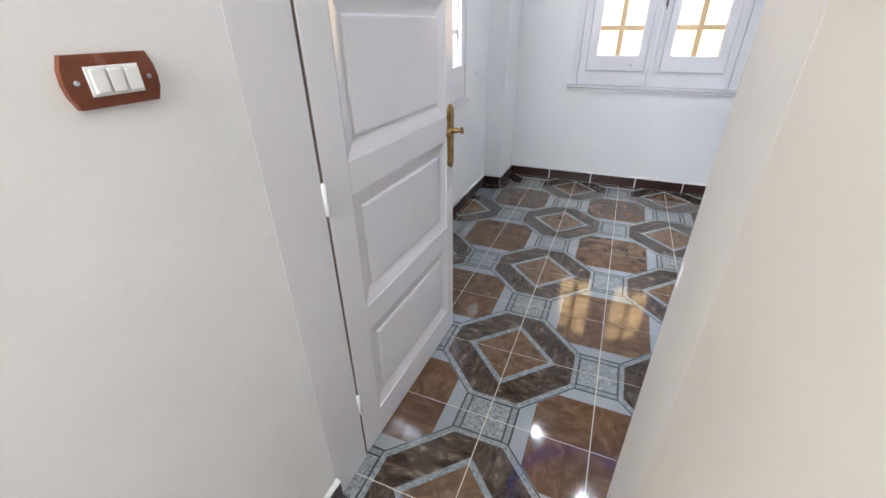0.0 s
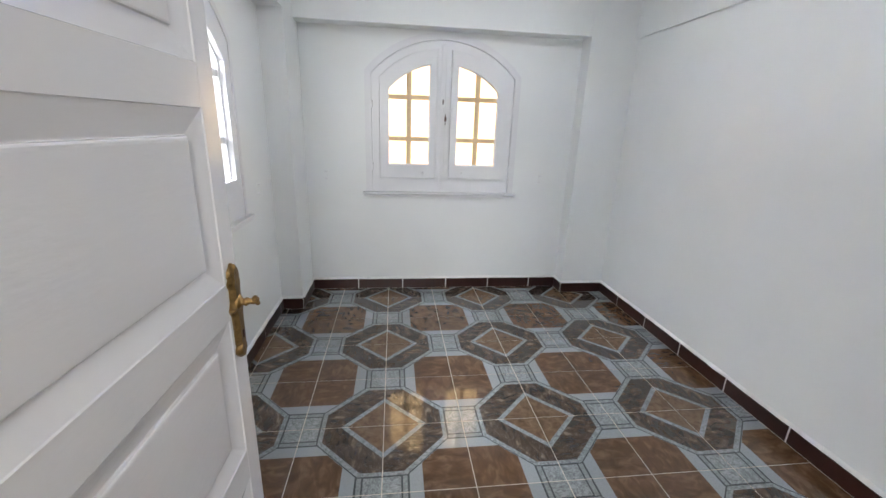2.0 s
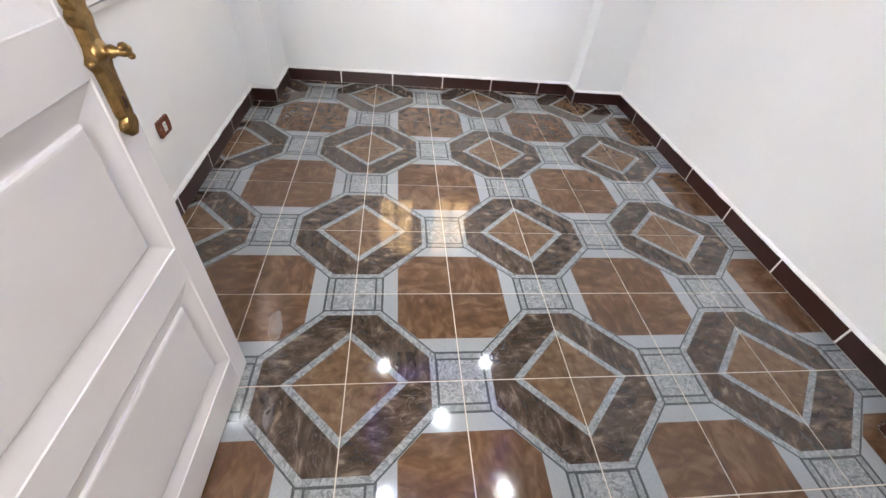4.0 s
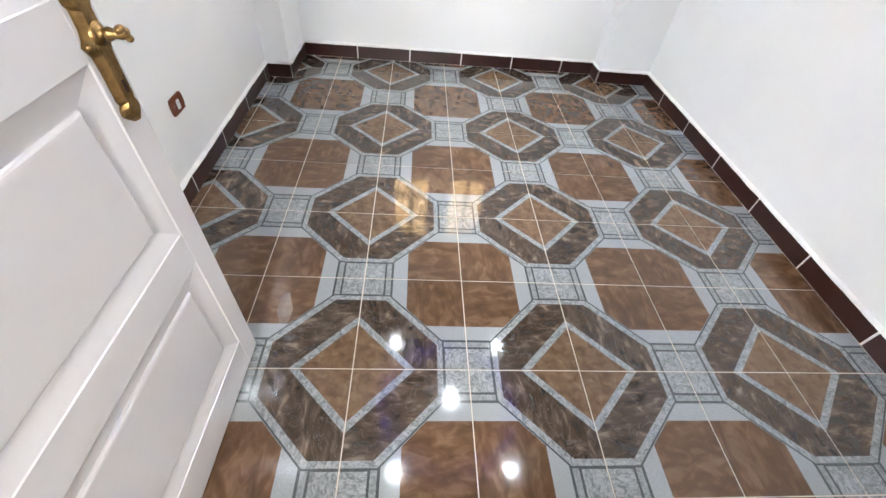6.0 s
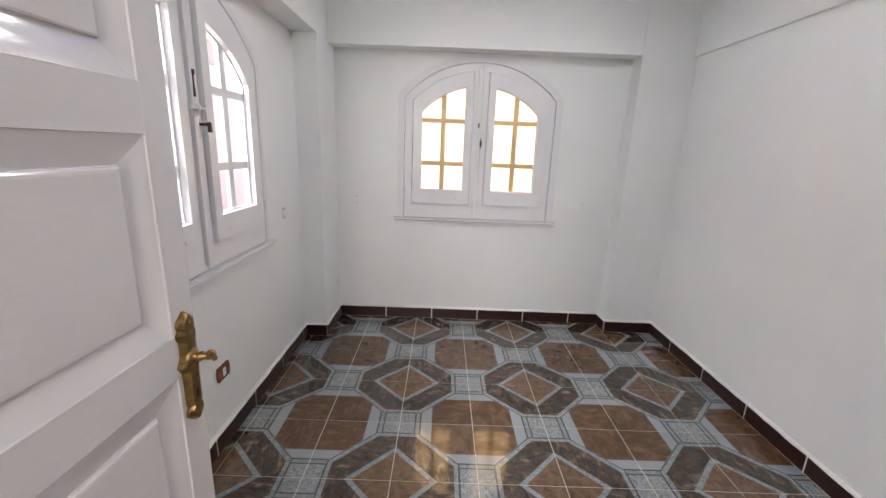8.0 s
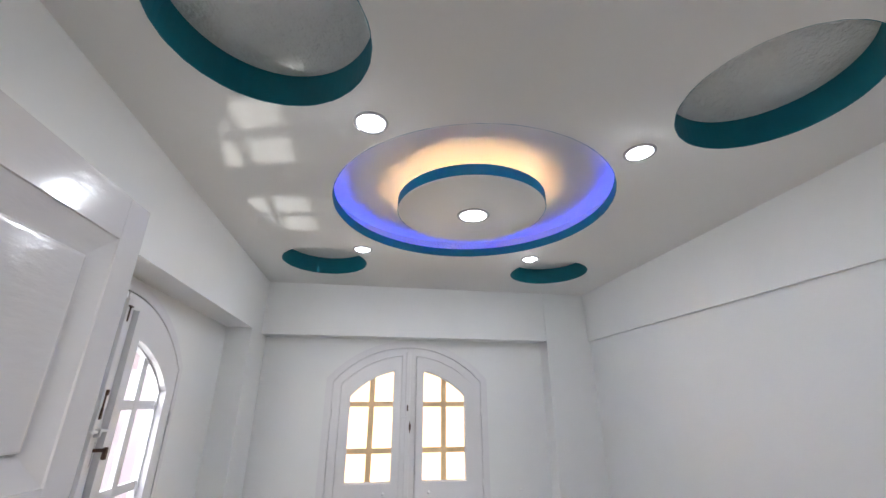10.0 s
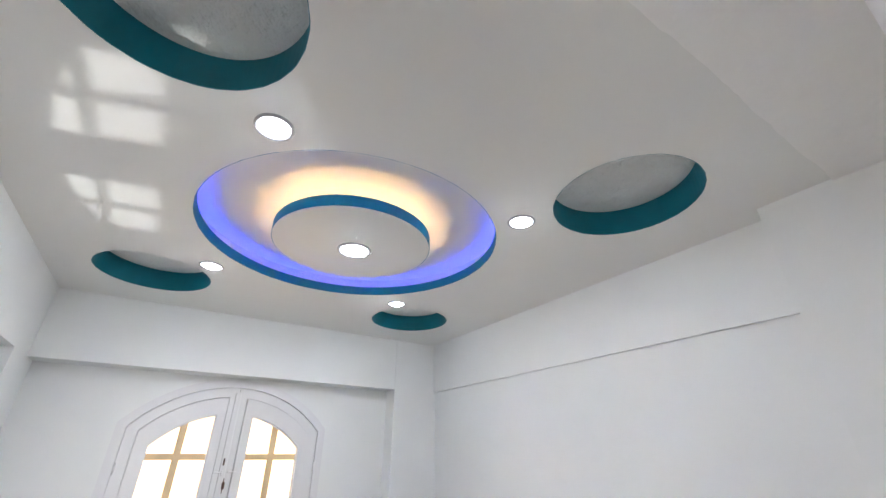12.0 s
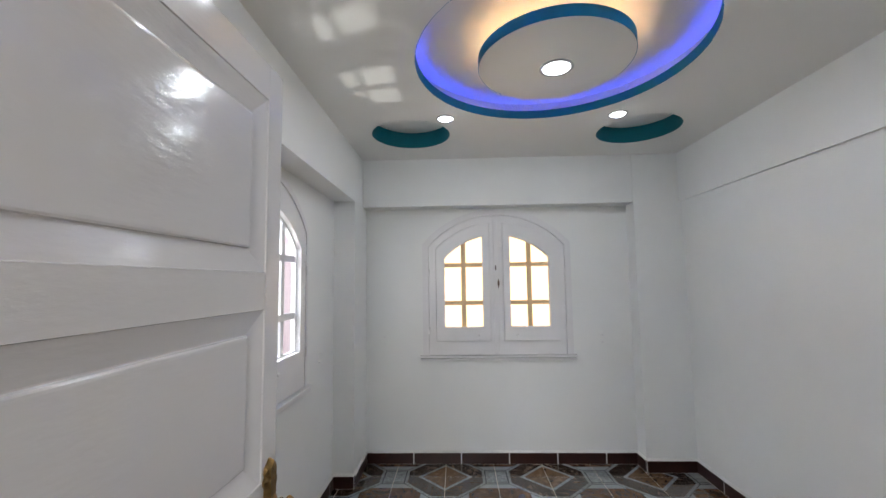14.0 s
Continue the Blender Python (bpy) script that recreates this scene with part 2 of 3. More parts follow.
# ---- mesh helpers ----
def mesh_of(bm, name, mat, smooth=False):
    me = bpy.data.meshes.new(name)
    bmesh.ops.recalc_face_normals(bm, faces=bm.faces)
    bm.to_mesh(me)
    bm.free()
    me.materials.append(mat)
    if smooth:
        for p in me.polygons:
            p.use_smooth = True
    return me


def part(name, bm, mat, parent=None, label="", smooth=False):
    ob = new(name, mesh_of(bm, name, mat, smooth))
    ob.parent = parent
    if label:
        ob["label"] = label
    return ob


def thing(name, label, category, m=None, group="", kind=""):
    ob = tagged(new(name), label, category, group, kind)
    ob.empty_display_size = 0.1
    if m is not None:
        ob.matrix_world = m
    return ob


def box(bm, x0, x1, y0, y1, z0, z1, bevel=0.0):
    made = bmesh.ops.create_cube(bm, size=1.0, matrix=Matrix.Translation(((x0 + x1) / 2, (y0 + y1) / 2, (z0 + z1) / 2)) @ Matrix.Diagonal((x1 - x0, y1 - y0, z1 - z0, 1)))
    if bevel:
        edges = {e for w in made["verts"] for e in w.link_edges}
        bmesh.ops.bevel(bm, geom=list(edges), offset=bevel, segments=2, affect="EDGES", profile=0.5)
    return bm


def boxed(*args, bevel=0.0):
    return box(bmesh.new(), *args, bevel=bevel)


def ring_prism(bm, outer, inner, y0, y1):
    """A frame between two closed loops of (x, z) with the same count, from y0 to y1."""
    n = len(outer)
    loops = [[bm.verts.new((x, y, z)) for x, z in loop] for loop in (outer, inner) for y in (y0, y1)]
    of, ob_, inf, inb = loops
    for i in range(n):
        j = (i + 1) % n
        for q in ((of[i], of[j], inf[j], inf[i]), (ob_[i], inb[i], inb[j], ob_[j]), (of[i], ob_[i], ob_[j], of[j]), (inf[i], inf[j], inb[j], inb[i])):
            bm.faces.new(q)
    return bm


def prism(bm, loop, y0, y1):
    a = [bm.verts.new((x, y0, z)) for x, z in loop]
    c = [bm.verts.new((x, y1, z)) for x, z in loop]
    bm.faces.new(a)
    bm.faces.new(c[::-1])
    for i in range(len(a)):
        j = (i + 1) % len(a)
        bm.faces.new((a[i], a[j], c[j], c[i]))
    return bm


def lathe(bm, profile, n=32, m=Matrix.Identity(4), close=False):
    """Turn (radius, z) points round z."""
    rings = [[bm.verts.new(m @ Vector((r * math.cos(2 * math.pi * k / n), r * math.sin(2 * math.pi * k / n), z))) for k in range(n)] for r, z in profile]
    pairs = list(zip(rings, rings[1:])) + ([(rings[-1], rings[0])] if close else [])
    for a, c in pairs:
        for k in range(n):
            j = (k + 1) % n
            bm.faces.new((a[k], a[j], c[j], c[k]))
    return bm


def disc(bm, r, z, n=32, m=Matrix.Identity(4)):
    bm.faces.new([bm.verts.new(m @ Vector((r * math.cos(2 * math.pi * k / n), r * math.sin(2 * math.pi * k / n), z))) for k in range(n)])
    return bm


ARC_R, ARC_Z, STEPS = 0.788, 1.33, 18             # the windows' arch, about the window's middle


def arched(x0, x1, z0, r):
    """Closed loop: sill left, sill right, then the arch back to the left."""
    out = [(x0, z0), (x1, z0)]
    for k in range(STEPS + 1):
        x = x1 + (x0 - x1) * k / STEPS
        out.append((x, ARC_Z + math.sqrt(max(r * r - x * x, 1e-4))))
    return out


def squared(x0, x1, z0, z1):
    return [(x0, z0), (x1, z0)] + [(x1 + (x0 - x1) * k / STEPS, z1) for k in range(STEPS + 1)]


# ---- structure ----
def structure(name, bm, mat, label, category="wall"):
    return tagged(part(name, bm, mat), label, category, kind="structure")


T = 0.22
H_OPEN = 0.602
bm = ring_prism(bmesh.new(), squared(XL - WX - T, XR + T - WX, -0.1, ZS + 0.1), arched(-H_OPEN, H_OPEN, 0.912, ARC_R + 0.012), 0, T)
bm.transform(Matrix.Translation((WX, YF, 0)))
structure("wall_far", bm, M_WALL, "white painted wall with an arched window opening")
bm = ring_prism(bmesh.new(), squared(YN - 0.2 - WY, YF - WY, -0.1, ZS + 0.1), arched(-H_OPEN, H_OPEN, 0.912, ARC_R + 0.012), 0, T)
bm.transform(Matrix.Translation((XL, WY, 0)) @ Matrix.Rotation(radians(90), 4, "Z"))
structure("wall_side", bm, M_WALL, "white painted recessed wall with an arched window opening")
bm = ring_prism(bmesh.new(), arched(-H_OPEN + 0.0005, H_OPEN - 0.0005, 0.9125, ARC_R + 0.0115), arched(-H_OPEN + 0.005, H_OPEN - 0.005, 0.917, ARC_R + 0.007), 0.063, T + 0.004)
bm.transform(Matrix.Translation((XL, WY, 0)) @ Matrix.Rotation(radians(90), 4, "Z"))
structure("window_reveal", bm, M_PINK, "pinkish plaster reveal outside the side window", "reveal")
structure("wall_right", boxed(XR, XR + T, YN - 0.2, YF, -0.1, ZS + 0.1), M_WALL, "plain white painted wall")
structure("pilaster_side", boxed(XL - 0.002, XP, 3.815, YF + 0.002, -0.1, ZB), M_WALL, "white painted pilaster in the corner", "pilaster")
structure("pilaster_near", boxed(XL - 0.002, XP, YN - 0.1, 1.5, -0.1, ZB), M_WALL, "white painted pilaster beside the door", "pilaster")
structure("beam_side", boxed(XL - 0.002, XP, YN - 0.1, YF + 0.002, ZB, ZS), M_WALL, "white painted beam above the side window", "beam")
structure("beam_far", boxed(XP, 1.612, YB, YF + 0.002, ZB, ZS), M_WALL, "white painted beam above the far window", "beam")
structure("pilaster_far", boxed(1.612, XR + 0.002, YB - 0.006, YF + 0.002, -0.1, ZS), M_WALL, "white painted pilaster in the far corner", "pilaster")
structure("beam_right", boxed(XB, XR + 0.002, 1.372, YB - 0.006, ZB, ZS), M_WALL, "white painted shallow beam along the wall", "beam")
structure("pilaster_right", boxed(1.872, XR + 0.002, YN - 0.1, 1.372, -0.1, ZS), M_WALL, "white painted pilaster near the door", "pilaster")

# door wall: left and right of the opening, and above it
WALL_Y0 = 0.68
structure("wall_door_left", boxed(XL - T, HX0 - 0.03, WALL_Y0 + 0.02, YN, -0.1, ZS + 0.1), M_WALL, "white wall beside the doorway")
structure("wall_door_right", boxed(HX1 + 0.02, XR + T, WALL_Y0 + 0.02, YN, -0.1, ZS + 0.1), M_WALL, "white wall beside the doorway")
structure("wall_door_head", boxed(HX0 - 0.03, HX1 + 0.02, WALL_Y0 + 0.02, YN, DOOR_Z + 0.045, ZS + 0.1), M_WALL, "white wall above the doorway")
def ragged_strip(x0, x1, y0, y1, z0, z1):
    """A plaster strip whose edge towards the room is broken and uneven."""
    n = 90
    edge = []
    for k in range(n + 1):
        x = x0 + (x1 - x0) * k / n
        edge.append((x, y1 + 0.007 * noise.noise((x * 9, 0.3, 0)) + 0.004 * noise.noise((x * 40, 1.7, 0))))
    bm = bmesh.new()
    rows = [[bm.verts.new((x, y0, z)) for x, _ in edge] for z in (z0, z1)] + [[bm.verts.new((x, y, z)) for x, y in edge] for z in (z0 + 0.003, z1)]
    lo0, hi0, lo1, hi1 = rows
    for k in range(n):
        for a, c in ((lo0, lo1), (lo1, hi1), (hi1, hi0)):
            bm.faces.new((a[k], a[k + 1], c[k + 1], c[k]))
    return bm


structure("soffit_door", ragged_strip(XP, 1.872, YN - 0.002, 1.128, ZC - 0.012, ZS), M_SOFFIT, "rough plaster strip of ceiling above the door", "soffit")
structure("slab", boxed(XL, XR, YN, YF, ZS, ZS + 0.1), M_SLAB, "rough white plaster slab above the false ceiling", "ceiling")

# hall
structure("wall_hall_left", boxed(HX0 - 0.15, HX0, HY0, WALL_Y0 + 0.02, -0.1, 2.8), M_HALL, "rough cream plaster wall of the hall")
structure("wall_hall_right", boxed(HX1, HX1 + 0.15, -0.35, 0.625, -0.1, 2.8), M_BEIGE, "rough beige plaster wall of the hall")
structure("wall_hall_reveal", boxed(HX1 + 0.02, HX1 + 0.15, 0.625, WALL_Y0 + 0.02, -0.1, 2.8), M_BEIGE, "beige plaster behind the door frame")
structure("wall_hall_lintel", boxed(HX1, HX1 + 0.02, 0.625, WALL_Y0 + 0.02, DOOR_Z + 0.044, 2.8), M_BEIGE, "beige plaster above the door frame")
structure("wall_hall_side", boxed(HX1 + 0.15, 2.2, -0.35, -0.2, -0.1, 2.8), M_HALL, "cream plaster wall of the hall")
structure("wall_hall_end", boxed(2.2, 2.35, HY0 - 0.15, -0.2, -0.1, 2.8), M_HALL, "cream plaster wall of the hall")
structure("wall_hall_back", boxed(HX0 - 0.15, 2.2, HY0 - 0.15, HY0, -0.1, 2.8), M_HALL, "cream plaster wall behind the hall")
structure("ceiling_hall", boxed(HX0 - 0.15, 2.35, HY0 - 0.15, WALL_Y0 + 0.02, 2.7, 2.82), M_HALL, "cream plaster ceiling of the hall", "ceiling")

# false ceiling with five round openings
HOLES = [(-0.172, 1.648), (1.368, 1.628), (-0.198, 3.505), (1.418, 3.505)]
HOLE_R = 0.280


def ceiling_plate():
    pts, lines = [], []
    for c, r, n in [(RING, RING_R, 96)] + [(h, HOLE_R, 64) for h in HOLES]:
        k0 = len(pts)
        pts += [Vector((c[0] + r * math.cos(2 * math.pi * k / n), c[1] + r * math.sin(2 * math.pi * k / n))) for k in range(n)]
        lines += [(k0 + k, k0 + (k + 1) % n) for k in range(n)]
    rim = len(pts)
    pts += [Vector(p) for p in ((XP, 1.12), (XR, 1.12), (XR, YF), (XP, YF))]
    lines += [(rim + k, rim + (k + 1) % 4) for k in range(4)]
    flat, _, tris, *_ = delaunay_2d_cdt(pts, lines, [], 0, 1e-5)
    keep = []
    for t in tris:
        c = sum((flat[k] for k in t), Vector((0, 0))) / len(t)
        if (c - Vector(RING)).length > RING_R * 0.998 and all((c - Vector(h)).length > HOLE_R * 0.995 for h in HOLES):
            keep.append(t)
    bm = bmesh.new()
    for z in (ZC, ZC + 0.02):
        vs = [bm.verts.new((p[0], p[1], z)) for p in flat]
        for t in keep:
            bm.faces.new([vs[k] for k in t])
    return bm


structure("ceiling", ceiling_plate(), M_CEIL, "off-white satin false ceiling with round openings", "ceiling")
for x, y in HOLES:
    bm = lathe(bmesh.new(), [(HOLE_R - 0.003, ZC + 0.001), (HOLE_R + 0.006, ZC + 0.001), (HOLE_R + 0.006, ZS), (HOLE_R - 0.003, ZS)], 64, Matrix.Translation((x, y, 0)), True)
    tagged(part("ceiling_opening_band", bm, M_TEAL, smooth=False), "teal painted band inside a round ceiling opening", "ceiling trim", "round ceiling openings", "structure")
bm = lathe(bmesh.new(), [(RING_R - 0.003, ZC + 0.001), (RING_R + 0.01, ZC + 0.001), (RING_R + 0.01, ZC + 0.052), (RING_R - 0.003, ZC + 0.052)], 96, Matrix.Translation((*RING, 0)), True)
tagged(part("ceiling_ring_band", bm, M_TEAL_BLUELIT), "teal painted band round the large ceiling recess", "ceiling trim", kind="structure")
bm = lathe(bmesh.new(), [(RING_R + 0.05, ZC + 0.0205), (RING_R + 0.065, ZC + 0.0205), (RING_R + 0.065, ZC + 0.1195), (RING_R + 0.05, ZC + 0.1195)], 96, Matrix.Translation((*RING, 0)), True)
bm2 = disc(bmesh.new(), RING_R + 0.06, ZC + 0.1198, 96, Matrix.Translation((*RING, 0)))
disc(bm2, RING_R + 0.06, ZC + 0.1215, 96, Matrix.Translation((*RING, 0)))
structure("recess_top", bm2, M_CEIL, "white top of the large round ceiling recess", "ceiling")
structure("cove_wall", bm, M_SLAB, "white inner wall of the ceiling cove", "ceiling trim")

# ---- lamps and hanging disc ----
DISC = (0.612, 2.603)
ceiling_disc = thing("ceiling_disc", "round off-white hanging ceiling disc with a teal edge", "ceiling decoration", Matrix.Translation((*DISC, 0)))
bm = lathe(bmesh.new(), [(DISC_R, ZC + 0.012), (DISC_R, ZC - 0.002), (DISC_R - 0.002, ZC - 0.004)], 96)
disc(bm, DISC_R - 0.002, ZC - 0.004, 96)
disc(bm, DISC_R, ZC + 0.012, 96)
part("plate", bm, M_CEIL, ceiling_disc)
bm = lathe(bmesh.new(), [(DISC_R + 0.003, ZC + 0.052), (DISC_R + 0.003, ZC - 0.001), (DISC_R + 0.0005, ZC - 0.001), (DISC_R + 0.0005, ZC + 0.052)], 96, close=True)
part("edge_band", bm, M_TEAL_BLUELIT, ceiling_disc, "teal painted edge")
bm = lathe(bmesh.new(), [(0.15, ZC + 0.012), (0.15, ZC + 0.1197)], 48)
part("mount", bm, M_CEIL, ceiling_disc)


def led(name, label, r, z, mat, c, w=0.006, h=0.006):
    bm = lathe(bmesh.new(), [(r - w, z), (r + w, z), (r + w, z + h), (r - w, z + h)], 72, Matrix.Translation((*c, 0)), True)
    tagged(part(name, bm, mat), label, "light strip")


led("blue_light_strip", "blue light strip lying in the ceiling cove", RING_R + 0.043, ZC + 0.021, M_BLUE, RING, 0.003, 0.008)
led("amber_light_strip", "amber light strip on top of the hanging disc", DISC_R - 0.053, ZC + 0.0125, M_AMBER, DISC, 0.0008, 0.004)


def downlight(x, y, z, r):
    ob = thing("downlight", "round white recessed downlight, switched on, in the ceiling", "ceiling lamp", Matrix.Translation((x, y, z)), "downlights")
    bm = lathe(bmesh.new(), [(r * 0.79, -0.001), (r * 0.83, -0.006), (r * 0.95, -0.005), (r, -0.001), (r, 0.0), (r * 0.79, 0.0)], 40, close=True)
    part("trim_ring", bm, M_TRIM, ob, smooth=True)
    part("diffuser", lathe(bmesh.new(), [(r * 0.785, 0.0), (r * 0.78, -0.004), (r * 0.70, -0.006), (r * 0.42, -0.008)], 40), M_SOFT, ob, "glowing white diffuser", True)
    part("bulb", lathe(bmesh.new(), [(r * 0.42, -0.0078), (r * 0.38, -0.012), (r * 0.2, -0.0145), (0.001, -0.015)], 32), M_LAMP, ob, "bright round bulb", True)


for x, y in ((0.058, 3.22), (1.166, 3.22), (0.105, 1.97), (1.134, 1.975)):
    downlight(x, y, ZC, 0.061)
downlight(0.628, 2.622, ZC - 0.004, 0.085)


# ---- windows ----
def window(name, label, m, bars, ajar, bolt=False):
    """Casement window seen from inside: x along the wall, y outwards, z up; y = 0 is the wall's face."""
    win = thing(name, label, "window", m, kind="structure")
    bm = ring_prism(bmesh.new(), arched(-0.648, 0.648, 0.905, 0.846), arched(-0.622, 0.622, 0.90, 0.820), -0.012, 0.004)
    ring_prism(bm, arched(-0.622, 0.622, 0.905, 0.820), arched(-0.594, 0.594, 0.90, 0.792), -0.020, 0.004)
    part("window_frame", bm, M_SATIN, win)
    bm = ring_prism(bmesh.new(), arched(-0.601, 0.601, 0.9125, 0.799), arched(-0.560, 0.560, 0.942, 0.756), 0.0295, 0.062)
    part("window_lining", bm, M_SATIN, win)
    bm = boxed(-0.675, 0.675, -0.042, 0.002, 0.887, 0.904, bevel=0.003)
    box(bm, -0.668, 0.668, -0.030, 0.002, 0.862, 0.880, bevel=0.003)
    part("window_sill", bm, M_SATIN, win)
    for side in (-1, 1):
        hinge = Matrix.Translation((side * 0.586, 0.0, 0)) @ Matrix.Rotation(radians(-side * ajar[0 if side < 0 else 1]), 4, "Z") @ Matrix.Translation((-side * 0.586, 0, 0))
        lo = lambda a, c: (min(side * a, side * c), max(side * a, side * c))
        bm = ring_prism(bmesh.new(), arched(*lo(0.004, 0.5895), 0.911, 0.7865), arched(*lo(0.057, 0.530), 1.023, 0.728), -0.016, 0.028)
        sash = part("sash", bm, M_SATIN, win)
        ring_prism(bm := bmesh.new(), arched(*lo(0.062, 0.525), 1.028, 0.723), arched(*lo(0.115, 0.46), 1.14, 0.62), -0.038, 0.024)
        part("glazed_frame", bm, M_SATIN, sash)
        # unseen backing ring added to block light in the gap round the frame
        bm = ring_prism(bmesh.new(), arched(*lo(0.044, 0.546), 1.010, 0.744), arched(*lo(0.09, 0.49), 1.10, 0.65), 0.0285, 0.036)
        part("leak_backing", bm, M_SATIN, sash)
        bm = ring_prism(bmesh.new(), arched(*lo(0.110, 0.466), 1.134, 0.626), arched(*lo(0.122, 0.452), 1.148, 0.612), -0.010, 0.004)
        part("glazing_bead", bm, M_SATIN, sash)
        mid = 0.2875 * side
        top = ARC_Z + math.sqrt(0.62 ** 2 - mid * mid)
        bm = boxed(mid - 0.021, mid + 0.021, -0.004, 0.016, 1.13, top + 0.005, bevel=0.003)
        for z in (1.352, 1.684):
            box(bm, *lo(0.105, 0.47), -0.003, 0.015, z - 0.019, z + 0.019, bevel=0.003)
        part("glazing_bar", bm, bars, sash)
        bm = prism(bmesh.new(), arched(*lo(0.108, 0.468), 1.132, 0.628), 0.0165, 0.0195)
        pane = part("pane", bm, M_GLASS, sash, "clear window glass")
        pane.visible_shadow = False
        bm = lathe(bmesh.new(), [(0.012, 0.0), (0.011, 0.004), (0.004, 0.006)], 16, Matrix.Translation((side * 0.17, -0.038, 1.072)) @ Matrix.Rotation(radians(90), 4, "X"))
        disc(bm, 0.004, 0.006, 16, Matrix.Translation((side * 0.17, -0.038, 1.072)) @ Matrix.Rotation(radians(90), 4, "X"))
        part("screw_cap", bm, M_SATIN, sash, smooth=True)
        for z in (1.12, 1.62):
            bm = lathe(bmesh.new(), [(0.001, -0.03), (0.006, -0.028), (0.006, 0.028), (0.001, 0.03)], 12, Matrix.Translation((side * 0.59, -0.024, z)))
            part("hinge", bm, M_SATIN, sash, smooth=True)
        sash.matrix_local = hinge
    # closing strip, catch and turn handle at the meeting stiles
    bm = boxed(-0.024, 0.012, -0.036, -0.0162, 0.935, 2.088, bevel=0.003)
    part("closing_strip", bm, M_SATIN, win)
    bm = boxed(-0.06, -0.01, -0.050, -0.036, 1.588, 1.598, bevel=0.002)
    box(bm, -0.014, -0.004, -0.056, -0.036, 1.575, 1.605, bevel=0.002)
    box(bm, 0.025, 0.075, -0.040, -0.018, 1.590, 1.600, bevel=0.002)
    part("catch", bm, M_SATIN, win)
    bm = boxed(-0.013, -0.003, -0.042, -0.035, 1.635, 1.675, bevel=0.002)
    part("keeper", bm, M_IRON, win)
    bm = boxed(0.004, 0.018, -0.034, -0.020, 1.475, 1.560, bevel=0.003)
    box(bm, 0.006, 0.016, -0.070, -0.033, 1.525, 1.537, bevel=0.003)
    box(bm, 0.003, 0.019, -0.082, -0.068, 1.500, 1.541, bevel=0.004)
    part("turn_handle", bm, M_IRON, win, "dark bronze turn handle")
    if bolt:
        bm = boxed(-0.0105, -0.0055, -0.041, -0.036, 1.995, 2.055, bevel=0.001)
        box(bm, -0.022, 0.006, -0.042, -0.036, 2.052, 2.058, bevel=0.001)
        part("top_bolt", bm, M_IRON, win, "dark metal bolt at the head")
        bm = boxed(-0.0105, -0.0055, -0.041, -0.036, 1.665, 1.735, bevel=0.001)
        box(bm, -0.013, -0.003, -0.045, -0.036, 1.718, 1.738, bevel=0.002)
        part("bolt_grip", bm, M_IRON, win, "dark metal bolt grip")
    return win


window("window_1", "white arched casement window with ochre glazing bars", Matrix.Translation((WX, YF, 0)), M_OCHRE, (0.0, 1.6))
window("window_2", "white arched casement window beside the door", Matrix.Translation((XL, WY, 0)) @ Matrix.Rotation(radians(90), 4, "Z"), M_SATIN, (0.0, 0.0), True)
bm = boxed(WX - 1.3, WX + 1.3, YF + 1.3, YF + 1.32, -0.5, 3.6)
tagged(part("backdrop_street", bm, M_OUT_FAR), "bright sunlit distance outside the far window", "backdrop", kind="structure")
bm = boxed(XL - 1.32, XL - 1.3, WY - 2.5, WY + 7.0, 0.6, 2.35)
tagged(part("backdrop_courtyard", bm, M_OUT_SIDE), "bright pinkish distance outside the side window", "backdrop", kind="structure")


# ---- door ----
LEAF_W, LEAF_T, LEAF_Z0, LEAF_Z1 = 0.810, 0.042, 0.010, 2.078
STILE, STILE_L = 0.070, 0.105
PANELS = ((0.138, 0.515), (0.608, 0.992), (1.083, 1.478), (1.564, 1.989))


def panel_mesh(x0, x1, z0, z1):
    """Moulded raised panel, both faces; x along the leaf, y through it."""
    bm = bmesh.new()
    for face in (1, -1):
        rings = []
        for inset, depth in ((0.0, 0.0), (0.0015, 0.003), (0.012, 0.0055), (0.030, 0.0105), (0.049, 0.0155), (0.0515, 0.0162), (0.054, 0.0162), (0.0555, 0.0105), (0.059, 0.0085), (0.064, 0.008)):
            y = LEAF_T / 2 + face * (LEAF_T / 2 - depth)
            rings.append([bm.verts.new((x, y, z)) for x, z in ((x0 + inset, z0 + inset), (x1 - inset, z0 + inset), (x1 - inset, z1 - inset), (x0 + inset, z1 - inset))])
        for a, c in zip(rings, rings[1:]):
            for i in range(4):
                bm.faces.new((a[i], a[(i + 1) % 4], c[(i + 1) % 4], c[i]))
        bm.faces.new(rings[-1])
    return bm


def knob(bm, x, y, z, rx, ry, rz, n=12):
    """A small rounded boss."""
    bmesh.ops.create_uvsphere(bm, u_segments=n, v_segments=8, radius=1.0, matrix=Matrix.Translation((x, y, z)) @ Matrix.Diagonal((rx, ry, rz, 1)))
    return bm


